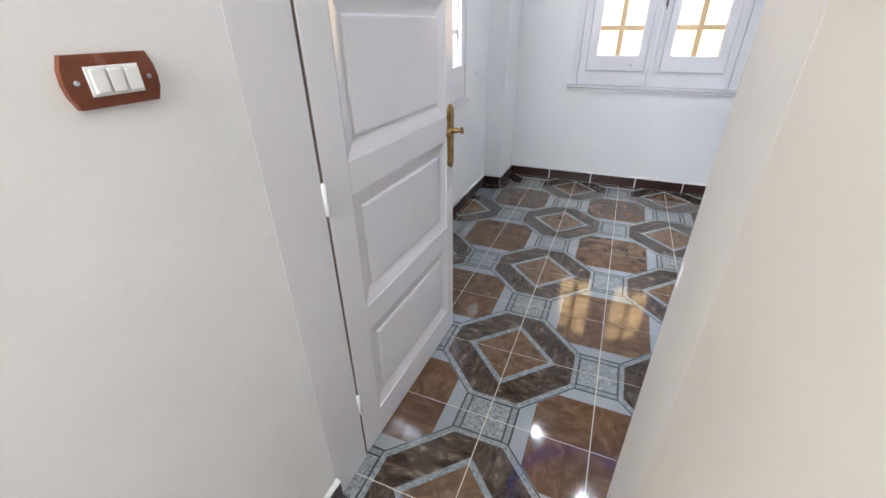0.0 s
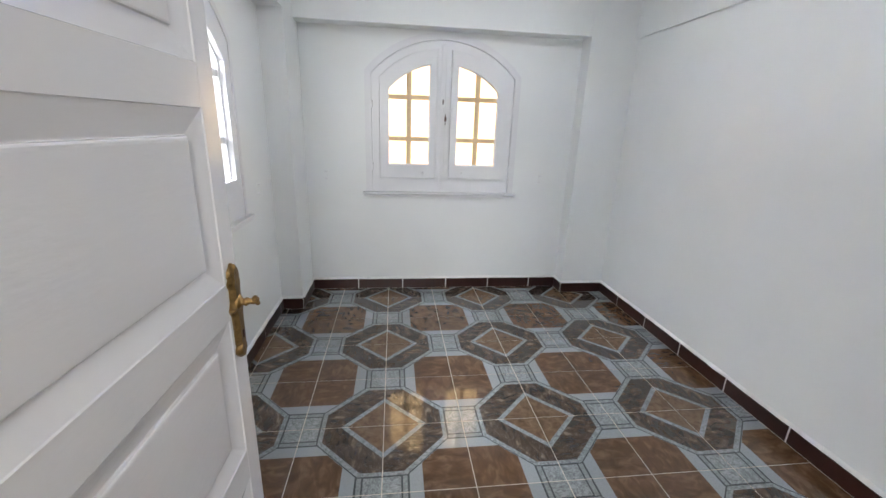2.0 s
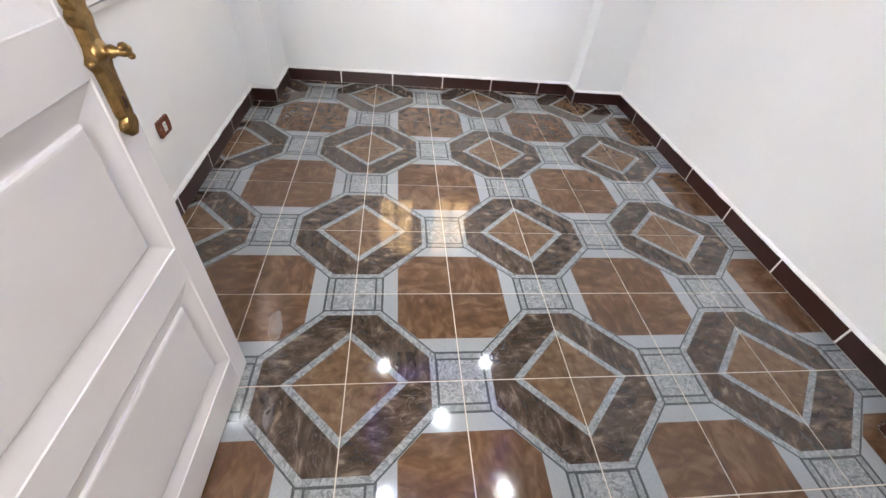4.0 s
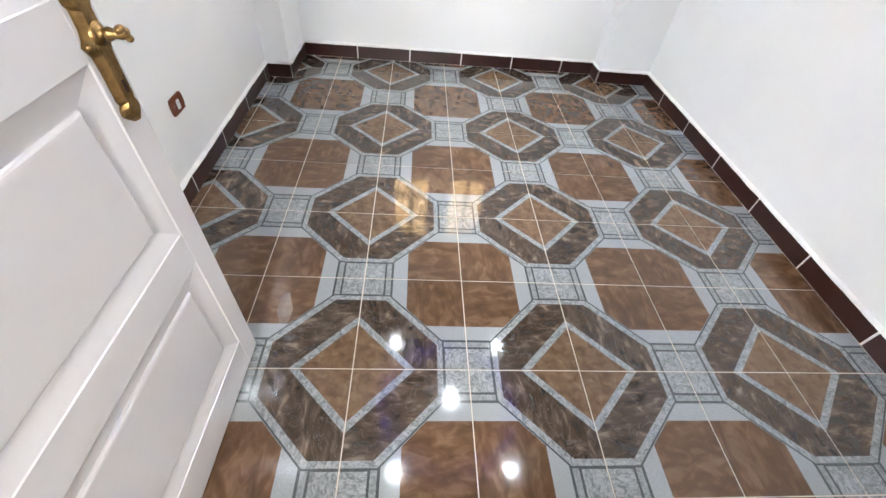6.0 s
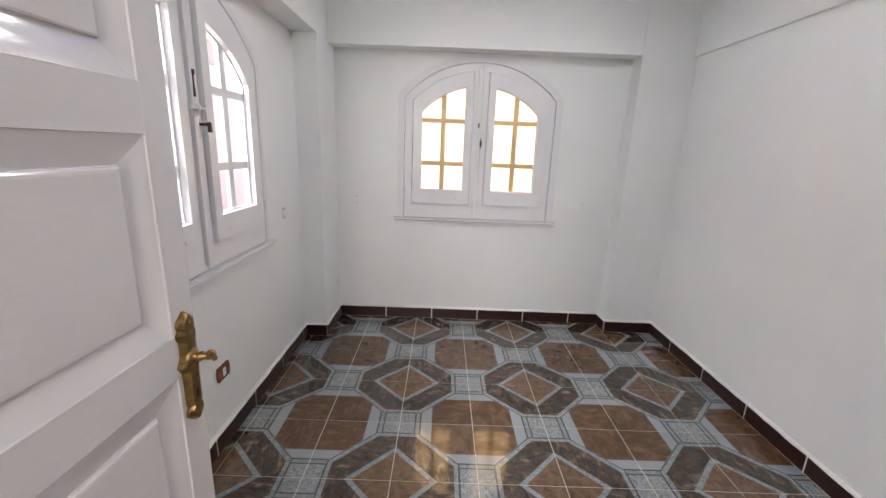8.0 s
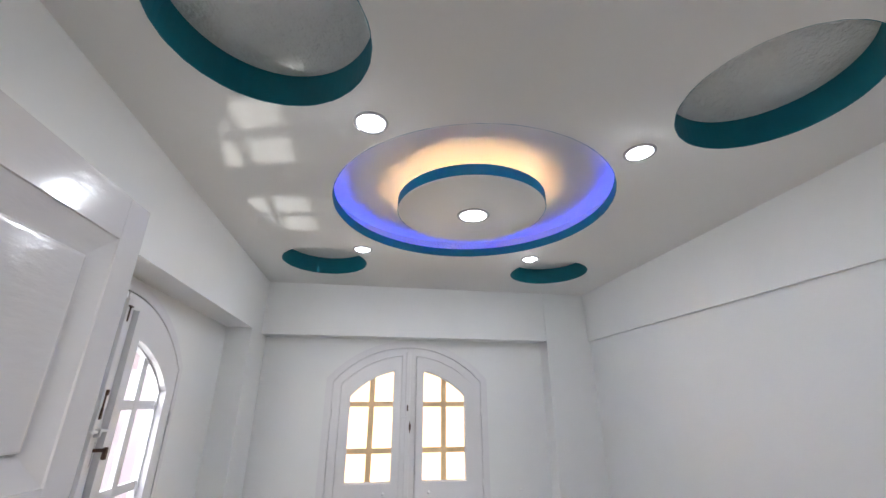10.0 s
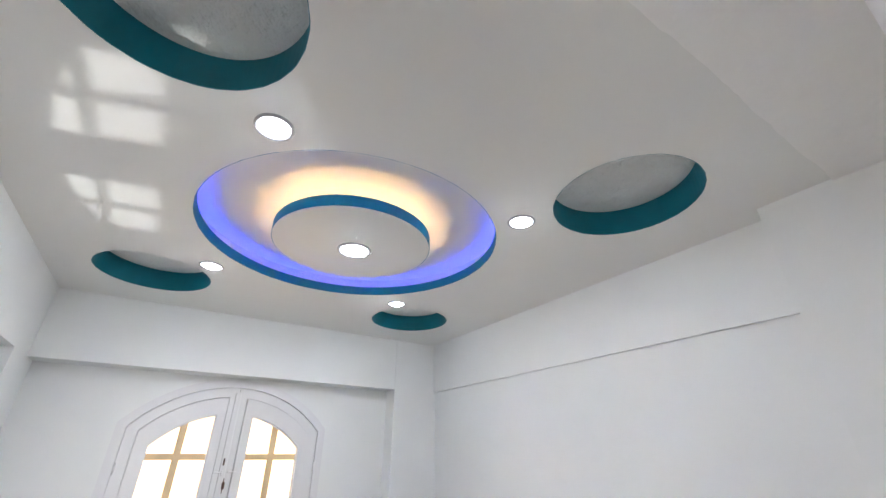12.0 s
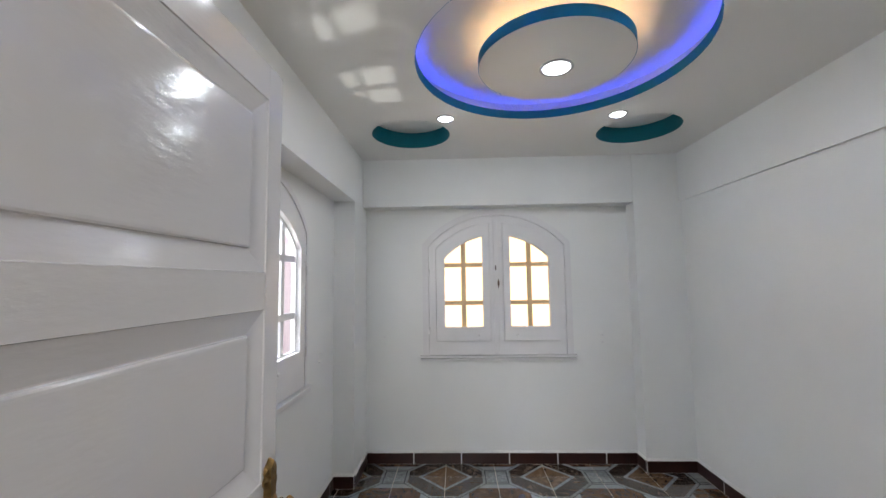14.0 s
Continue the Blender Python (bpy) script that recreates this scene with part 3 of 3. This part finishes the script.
def swept(bm, line, radii, n=10):
    """A round bar along points, closed at both ends."""
    rings = []
    for i, p in enumerate(line):
        a, c = Vector(line[max(i - 1, 0)]), Vector(line[min(i + 1, len(line) - 1)])
        way = (c - a).normalized()
        side = way.cross(Vector((0.3, 0.2, 0.93))).normalized()
        up = way.cross(side)
        rings.append([bm.verts.new(Vector(p) + radii[i] * (math.cos(2 * math.pi * k / n) * side + math.sin(2 * math.pi * k / n) * up)) for k in range(n)])
    for a, c in zip(rings, rings[1:]):
        for k in range(n):
            bm.faces.new((a[k], a[(k + 1) % n], c[(k + 1) % n], c[k]))
    bm.faces.new(rings[0])
    bm.faces.new(rings[-1])
    return bm


def door_handle(parent, y, out):
    """Ornate brass plate with lever, on the face at y; out is -1 or 1."""
    x, z0, z1, zl = LEAF_W - 0.037, 0.874, 1.127, 1.027
    mid = (z0 + z1) / 2
    outline = [(0.003, z0), (0.010, z0 + 0.006), (0.016, z0 + 0.010), (0.025, z0 + 0.020), (0.024, z0 + 0.030), (0.017, z0 + 0.038), (0.021, z0 + 0.046), (0.021, zl - 0.052), (0.023, zl - 0.030), (0.029, zl - 0.021), (0.034, zl - 0.012), (0.027, zl - 0.004), (0.022, zl + 0.008), (0.021, z1 - 0.062), (0.027, z1 - 0.054), (0.028, z1 - 0.043), (0.021, z1 - 0.036), (0.025, z1 - 0.027), (0.022, z1 - 0.015), (0.011, z1 - 0.008), (0.003, z1)]
    loop = [(x + w, z) for w, z in outline] + [(x - w, z) for w, z in outline[::-1]]
    bm = bmesh.new()
    rings = [[bm.verts.new((x + (px - x) * f, y + out * d, mid + (pz - mid) * h)) for px, pz in loop] for f, h, d in ((1, 1, 0.0), (1, 1, 0.004), (0.93, 0.99, 0.006), (0.62, 0.96, 0.0135), (0.58, 0.955, 0.014))]
    for a, c in zip(rings, rings[1:]):
        for i in range(len(loop)):
            j = (i + 1) % len(loop)
            bm.faces.new((a[i], a[j], c[j], c[i]))
    bm.faces.new(rings[-1])
    plate = part("handle_plate", bm, M_BRASS, parent, "ornate aged brass plate")
    yc = y + out * 0.012
    # scrolled ends and the wings beside the lever
    bm = bmesh.new()
    for z, w, h in ((z1 - 0.046, 0.024, 0.009), (z1 - 0.024, 0.019, 0.012), (z1 - 0.008, 0.007, 0.008), (z0 + 0.024, 0.022, 0.009), (z0 + 0.010, 0.011, 0.007)):
        knob(bm, x, y + out * 0.009, z, w * 0.5, 0.006, h * 0.75)
    for side in (-1, 1):
        for z in (z1 - 0.048, z1 - 0.022, z0 + 0.025):
            knob(bm, x + side * 0.018, y + out * 0.006, z, 0.005, 0.004, 0.007)
        knob(bm, x + side * 0.026, y + out * 0.008, zl - 0.013, 0.008, 0.007, 0.006)
    part("scrollwork", bm, M_BRASS, plate, "cast brass scrollwork", smooth=True)
    turn = Matrix.Translation((x, yc, zl)) @ Matrix.Rotation(radians(-90 * out), 4, "X")
    bm = lathe(bmesh.new(), [(0.018, -0.003), (0.018, 0.003), (0.013, 0.006), (0.0095, 0.009), (0.009, 0.014), (0.0110, 0.017), (0.0100, 0.020), (0.003, 0.022)], 20, turn)
    part("handle_neck", bm, M_BRASS, plate, smooth=True)
    line = [(x, yc + out * 0.012, zl), (x + 0.001, yc + out * 0.019, zl + 0.001), (x + 0.003, yc + out * 0.026, zl), (x + 0.005, yc + out * 0.032, zl - 0.001), (x + 0.007, yc + out * 0.038, zl + 0.002), (x + 0.008, yc + out * 0.042, zl + 0.008)]
    bm = swept(bmesh.new(), line, (0.009, 0.0105, 0.0075, 0.0085, 0.0110, 0.006))
    knob(bm, x - 0.002, yc + out * 0.040, zl + 0.010, 0.010, 0.007, 0.007)
    knob(bm, x + 0.010, yc + out * 0.041, zl - 0.008, 0.007, 0.006, 0.006)
    part("lever", bm, M_BRASS, plate, smooth=True)
    key = boxed(x - 0.0028, x + 0.0028, min(yc, yc + out * 0.004), max(yc, yc + out * 0.004), 0.930, 0.952)
    part("keyhole", key, M_IRON, plate)


DOOR_POSE = Matrix.Translation((DOOR_X0, 0.878, 0)) @ Matrix.Rotation(radians(DOOR_TURN), 4, "Z")
door = thing("door_1", "white glossy four-panelled door standing open", "door", DOOR_POSE, kind="structure")
for x0, x1 in ((0, STILE_L), (LEAF_W - STILE, LEAF_W)):
    part("stile", boxed(x0, x1, 0, LEAF_T, LEAF_Z0, LEAF_Z1, bevel=0.002), M_GLOSS, door)
edges = [LEAF_Z0] + [z for p in PANELS for z in p] + [LEAF_Z1]
for z0, z1 in zip(edges[::2], edges[1::2]):
    part("rail", boxed(STILE_L, LEAF_W - STILE, 0.0004, LEAF_T - 0.0004, z0, z1), M_GLOSS, door)
for z0, z1 in PANELS:
    part("door_panel", panel_mesh(STILE_L, LEAF_W - STILE, z0, z1), M_GLOSS, door)
# thin strip added on the leaf's end; its brown paints the gap's shade
part("hinge_gap_shade", boxed(-0.0015, -0.0002, 0.001, LEAF_T - 0.001, LEAF_Z0, LEAF_Z1), M_GAP_SHADE, door, "thin brown strip standing in for the shade in the hinge gap")
door_handle(door, 0.0, -1)
door_handle(door, LEAF_T, 1)
part("lock_plate", boxed(LEAF_W - 0.001, LEAF_W + 0.0015, 0.010, 0.032, 0.93, 1.09, bevel=0.0004), M_BRASS, door)
for z in (0.28, 1.02, 1.80):
    bm = lathe(bmesh.new(), [(0.001, -0.045), (0.0065, -0.042), (0.0065, 0.042), (0.001, 0.045)], 14, Matrix.Translation((-0.008, -0.004, z)))
    part("hinge", bm, M_GLOSS, door, smooth=True)

door_frame = thing("door_frame", "white glossy wooden door frame in the doorway", "door frame", kind="structure")
part("jamb", boxed(HX0 - 0.0298, DOOR_X0 - 0.002, WALL_Y0 + 0.0205, 0.869, 0.0, DOOR_Z, bevel=0.001), M_GLOSS, door_frame)
part("jamb", boxed(DOOR_X1, HX1 + 0.0195, 0.628, YN + 0.004, 0.0, DOOR_Z, bevel=0.002), M_JAMB, door_frame)
part("head", boxed(HX0 - 0.0298, HX1 + 0.0195, WALL_Y0 + 0.0205, YN + 0.004, DOOR_Z, DOOR_Z + 0.044, bevel=0.004), M_GLOSS, door_frame)
part("strike_plate", boxed(DOOR_X1 - 0.002, DOOR_X1 - 0.0003, 0.826, 0.838, 0.985, 1.03, bevel=0.0005), M_SATIN, door_frame, "painted strike plate")


# ---- switch, socket, tie-back hooks ----
def plate_shape(w, h, wide):
    c = 0.014
    if wide:
        return [(-w * 0.86, -h), (w * 0.86, -h), (w * 0.97, -h * 0.5), (w, 0), (w * 0.97, h * 0.5), (w * 0.86, h), (-w * 0.86, h), (-w * 0.97, h * 0.5), (-w, 0), (-w * 0.97, -h * 0.5)]
    return [(-w + c, -h), (w - c, -h), (w, -h + c), (w, h - c), (w - c, h), (-w + c, h), (-w, h - c), (-w, -h + c)]


def switch(m):
    ob = thing("light_switch", "brown plastic switch plate with three white rockers", "light switch", m)
    bm = prism(bmesh.new(), plate_shape(0.060, 0.032, True), -0.010, 0.0)
    part("plate", bm, M_BROWN, ob)
    part("insert", boxed(-0.034, 0.034, -0.013, -0.0105, -0.018, 0.018, bevel=0.001), M_WHITE, ob)
    for k in (-1, 0, 1):
        part("rocker", boxed(k * 0.0215 - 0.0095, k * 0.0215 + 0.0095, -0.018, -0.0135, -0.015, 0.015, bevel=0.002), M_WHITE, ob, "white rocker")
    for k in (-1, 1):
        bm = lathe(bmesh.new(), [(0.0005, 0.003), (0.003, 0.002), (0.0032, 0.0)], 10, Matrix.Translation((k * 0.046, -0.0102, 0)) @ Matrix.Rotation(radians(90), 4, "X"))
        part("screw", bm, M_TRIM, ob)


def socket(m):
    ob = thing("wall_socket", "brown plastic wall socket with a white insert", "socket", m)
    part("plate", prism(bmesh.new(), plate_shape(0.054, 0.036, True), -0.010, 0.0), M_BROWN, ob)
    part("insert", boxed(-0.012, 0.012, -0.013, -0.0105, -0.020, 0.020, bevel=0.002), M_WHITE, ob, "white insert")
    for k in (-1, 1):
        bm = lathe(bmesh.new(), [(0.0005, 0.0012), (0.0025, 0.001), (0.0026, 0.0)], 10, Matrix.Translation((0, -0.013, k * 0.008)) @ Matrix.Rotation(radians(90), 4, "X"))
        part("pin_hole", bm, M_IRON, ob)


def hook(m):
    ob = thing("curtain_hook", "small white painted curtain hook on the wall", "hook", m, "curtain hooks")
    part("base", boxed(-0.008, 0.008, -0.0035, 0.0, -0.032, 0.034, bevel=0.001), M_WALL, ob)
    part("upper_peg", boxed(-0.011, 0.011, -0.026, -0.0035, 0.026, 0.034, bevel=0.002), M_SATIN, ob)
    part("lower_peg", boxed(-0.008, 0.008, -0.018, -0.0035, -0.032, -0.025, bevel=0.002), M_SATIN, ob)


TURN_SIDE = Matrix.Rotation(radians(90), 4, "Z")
switch(Matrix.Translation((HX0, 0.490, 1.339)) @ TURN_SIDE)
socket(Matrix.Translation((XL, 2.632, 0.382)) @ TURN_SIDE)
for x in (-0.52, 1.355):
    hook(Matrix.Translation((x, YF, 1.034)))
hook(Matrix.Translation((XL, 3.485, 1.025)) @ TURN_SIDE)

# ---- skirting ----
def skirting(name, x0, y0, x1, y1, first=0.0):
    """Dark tiles along a wall, the room on the right-hand side of the way from start to end."""
    length = math.hypot(x1 - x0, y1 - y0)
    m = Matrix.Translation((x0, y0, 0)) @ Matrix.Rotation(math.atan2(y1 - y0, x1 - x0), 4, "Z")
    ob = thing(name, "dark maroon skirting tiles with pale joints along the wall", "skirting", m, "skirting", "structure")
    part("joint_bed", boxed(0, length, -0.0112, 0.001, 0, BASE - 0.002), M_LIP, ob)
    bm = bmesh.new()
    n = max(2, int(length / 0.03))
    rows = []
    for k in range(n + 1):
        x, w = length * k / n, 0.014 + 0.005 * noise.noise((k * 0.37 + x0 * 7, y0 * 5, 1.3))
        h = BASE + 0.017 + 0.005 * noise.noise((k * 0.31, x1 * 3, y1 * 9))
        rows.append([bm.verts.new(q) for q in ((x, 0.001, BASE - 0.001), (x, -w, BASE - 0.001), (x, -w * 0.8, BASE + 0.006), (x, 0.001, h))])
    for a, c in zip(rows, rows[1:]):
        for i in range(3):
            bm.faces.new((a[i], a[i + 1], c[i + 1], c[i]))
    part("filler_bead", bm, M_LIP, ob, "white filler along the top edge")
    x = 0.0
    step = first or 0.405
    while x < length - 0.01:
        end = min(x + step, length)
        part("skirting_tile", boxed(x + (0.0045 if x else 0), end - (0.0045 if end < length else 0), -0.0125, -0.001, 0.001, BASE - 0.001, bevel=0.0015), M_BASE, ob)
        x, step = end, 0.405


skirting("baseboard_far", XP, YF, 1.612, YF, 0.41)
skirting("baseboard_pilaster_far_side", 1.612, YF, 1.612, YB - 0.006)
skirting("baseboard_pilaster_far", 1.612, YB - 0.006, XR, YB - 0.006)
skirting("baseboard_right", XR, YB - 0.006, XR, 1.372, 0.33)
skirting("baseboard_right_step", XR, 1.372, 1.872, 1.372)
skirting("baseboard_right_near", 1.872, 1.372, 1.872, YN)
skirting("baseboard_side", XL, 1.5, XL, 3.815, 0.2)
skirting("baseboard_pilaster_side_front", XL, 3.815, XP, 3.815)
skirting("baseboard_pilaster_side", XP, 3.815, XP, YF)
skirting("baseboard_hall_left", HX0, HY0, HX0, WALL_Y0 + 0.03)

SMUDGE = (-0.282, 1.841)

# ---- floor ----
floor = thing("floor", "glossy patterned ceramic floor tiles in brown and grey", "floor", kind="structure")
part("grout", boxed(XL - 0.1, 2.3, HY0, YF + 0.1, -0.05, -0.0015), M_GROUT, floor)
g = 0.0018
tile_mesh = mesh_of(boxed(g, TILE - g, g, TILE - g, -0.008, 0.0, bevel=0.001), "tile", M_TILE)
for i in range(-3, 6):
    for j in range(-4, 11):
        if (i + 1) * TILE < XL or i * TILE > XR or (j < 2 and (i < -1 or i > 4)):
            continue
        # the octagons stand on every second crossing
        cx, cy = i + (i % 2), j + (j % 2)
        turn = {(0, 0): 0, (1, 0): 90, (1, 1): 180, (0, 1): 270}[(i % 2, j % 2)]
        ob = new("tile", tile_mesh)
        ob.parent = floor
        ob.matrix_local = Matrix.Translation((cx * TILE, cy * TILE, 0)) @ Matrix.Rotation(radians(turn), 4, "Z")

# dried smudge left on a brown tile beside the door
bm = bmesh.new()
rim = []
for k in range(26):
    a = 2 * math.pi * k / 26
    r = 1 + 0.28 * noise.noise((math.cos(a) * 1.6, math.sin(a) * 1.6, 4.2))
    rim.append(bm.verts.new((SMUDGE[0] + 0.026 * r * math.cos(a) - 0.1 * 0.075 * math.sin(a), SMUDGE[1] + 0.075 * r * math.sin(a), 0.0004)))
bm.faces.new(rim)
part("dust_smudge", bm, M_SMUDGE, floor, "pale dried smudge on a brown tile")
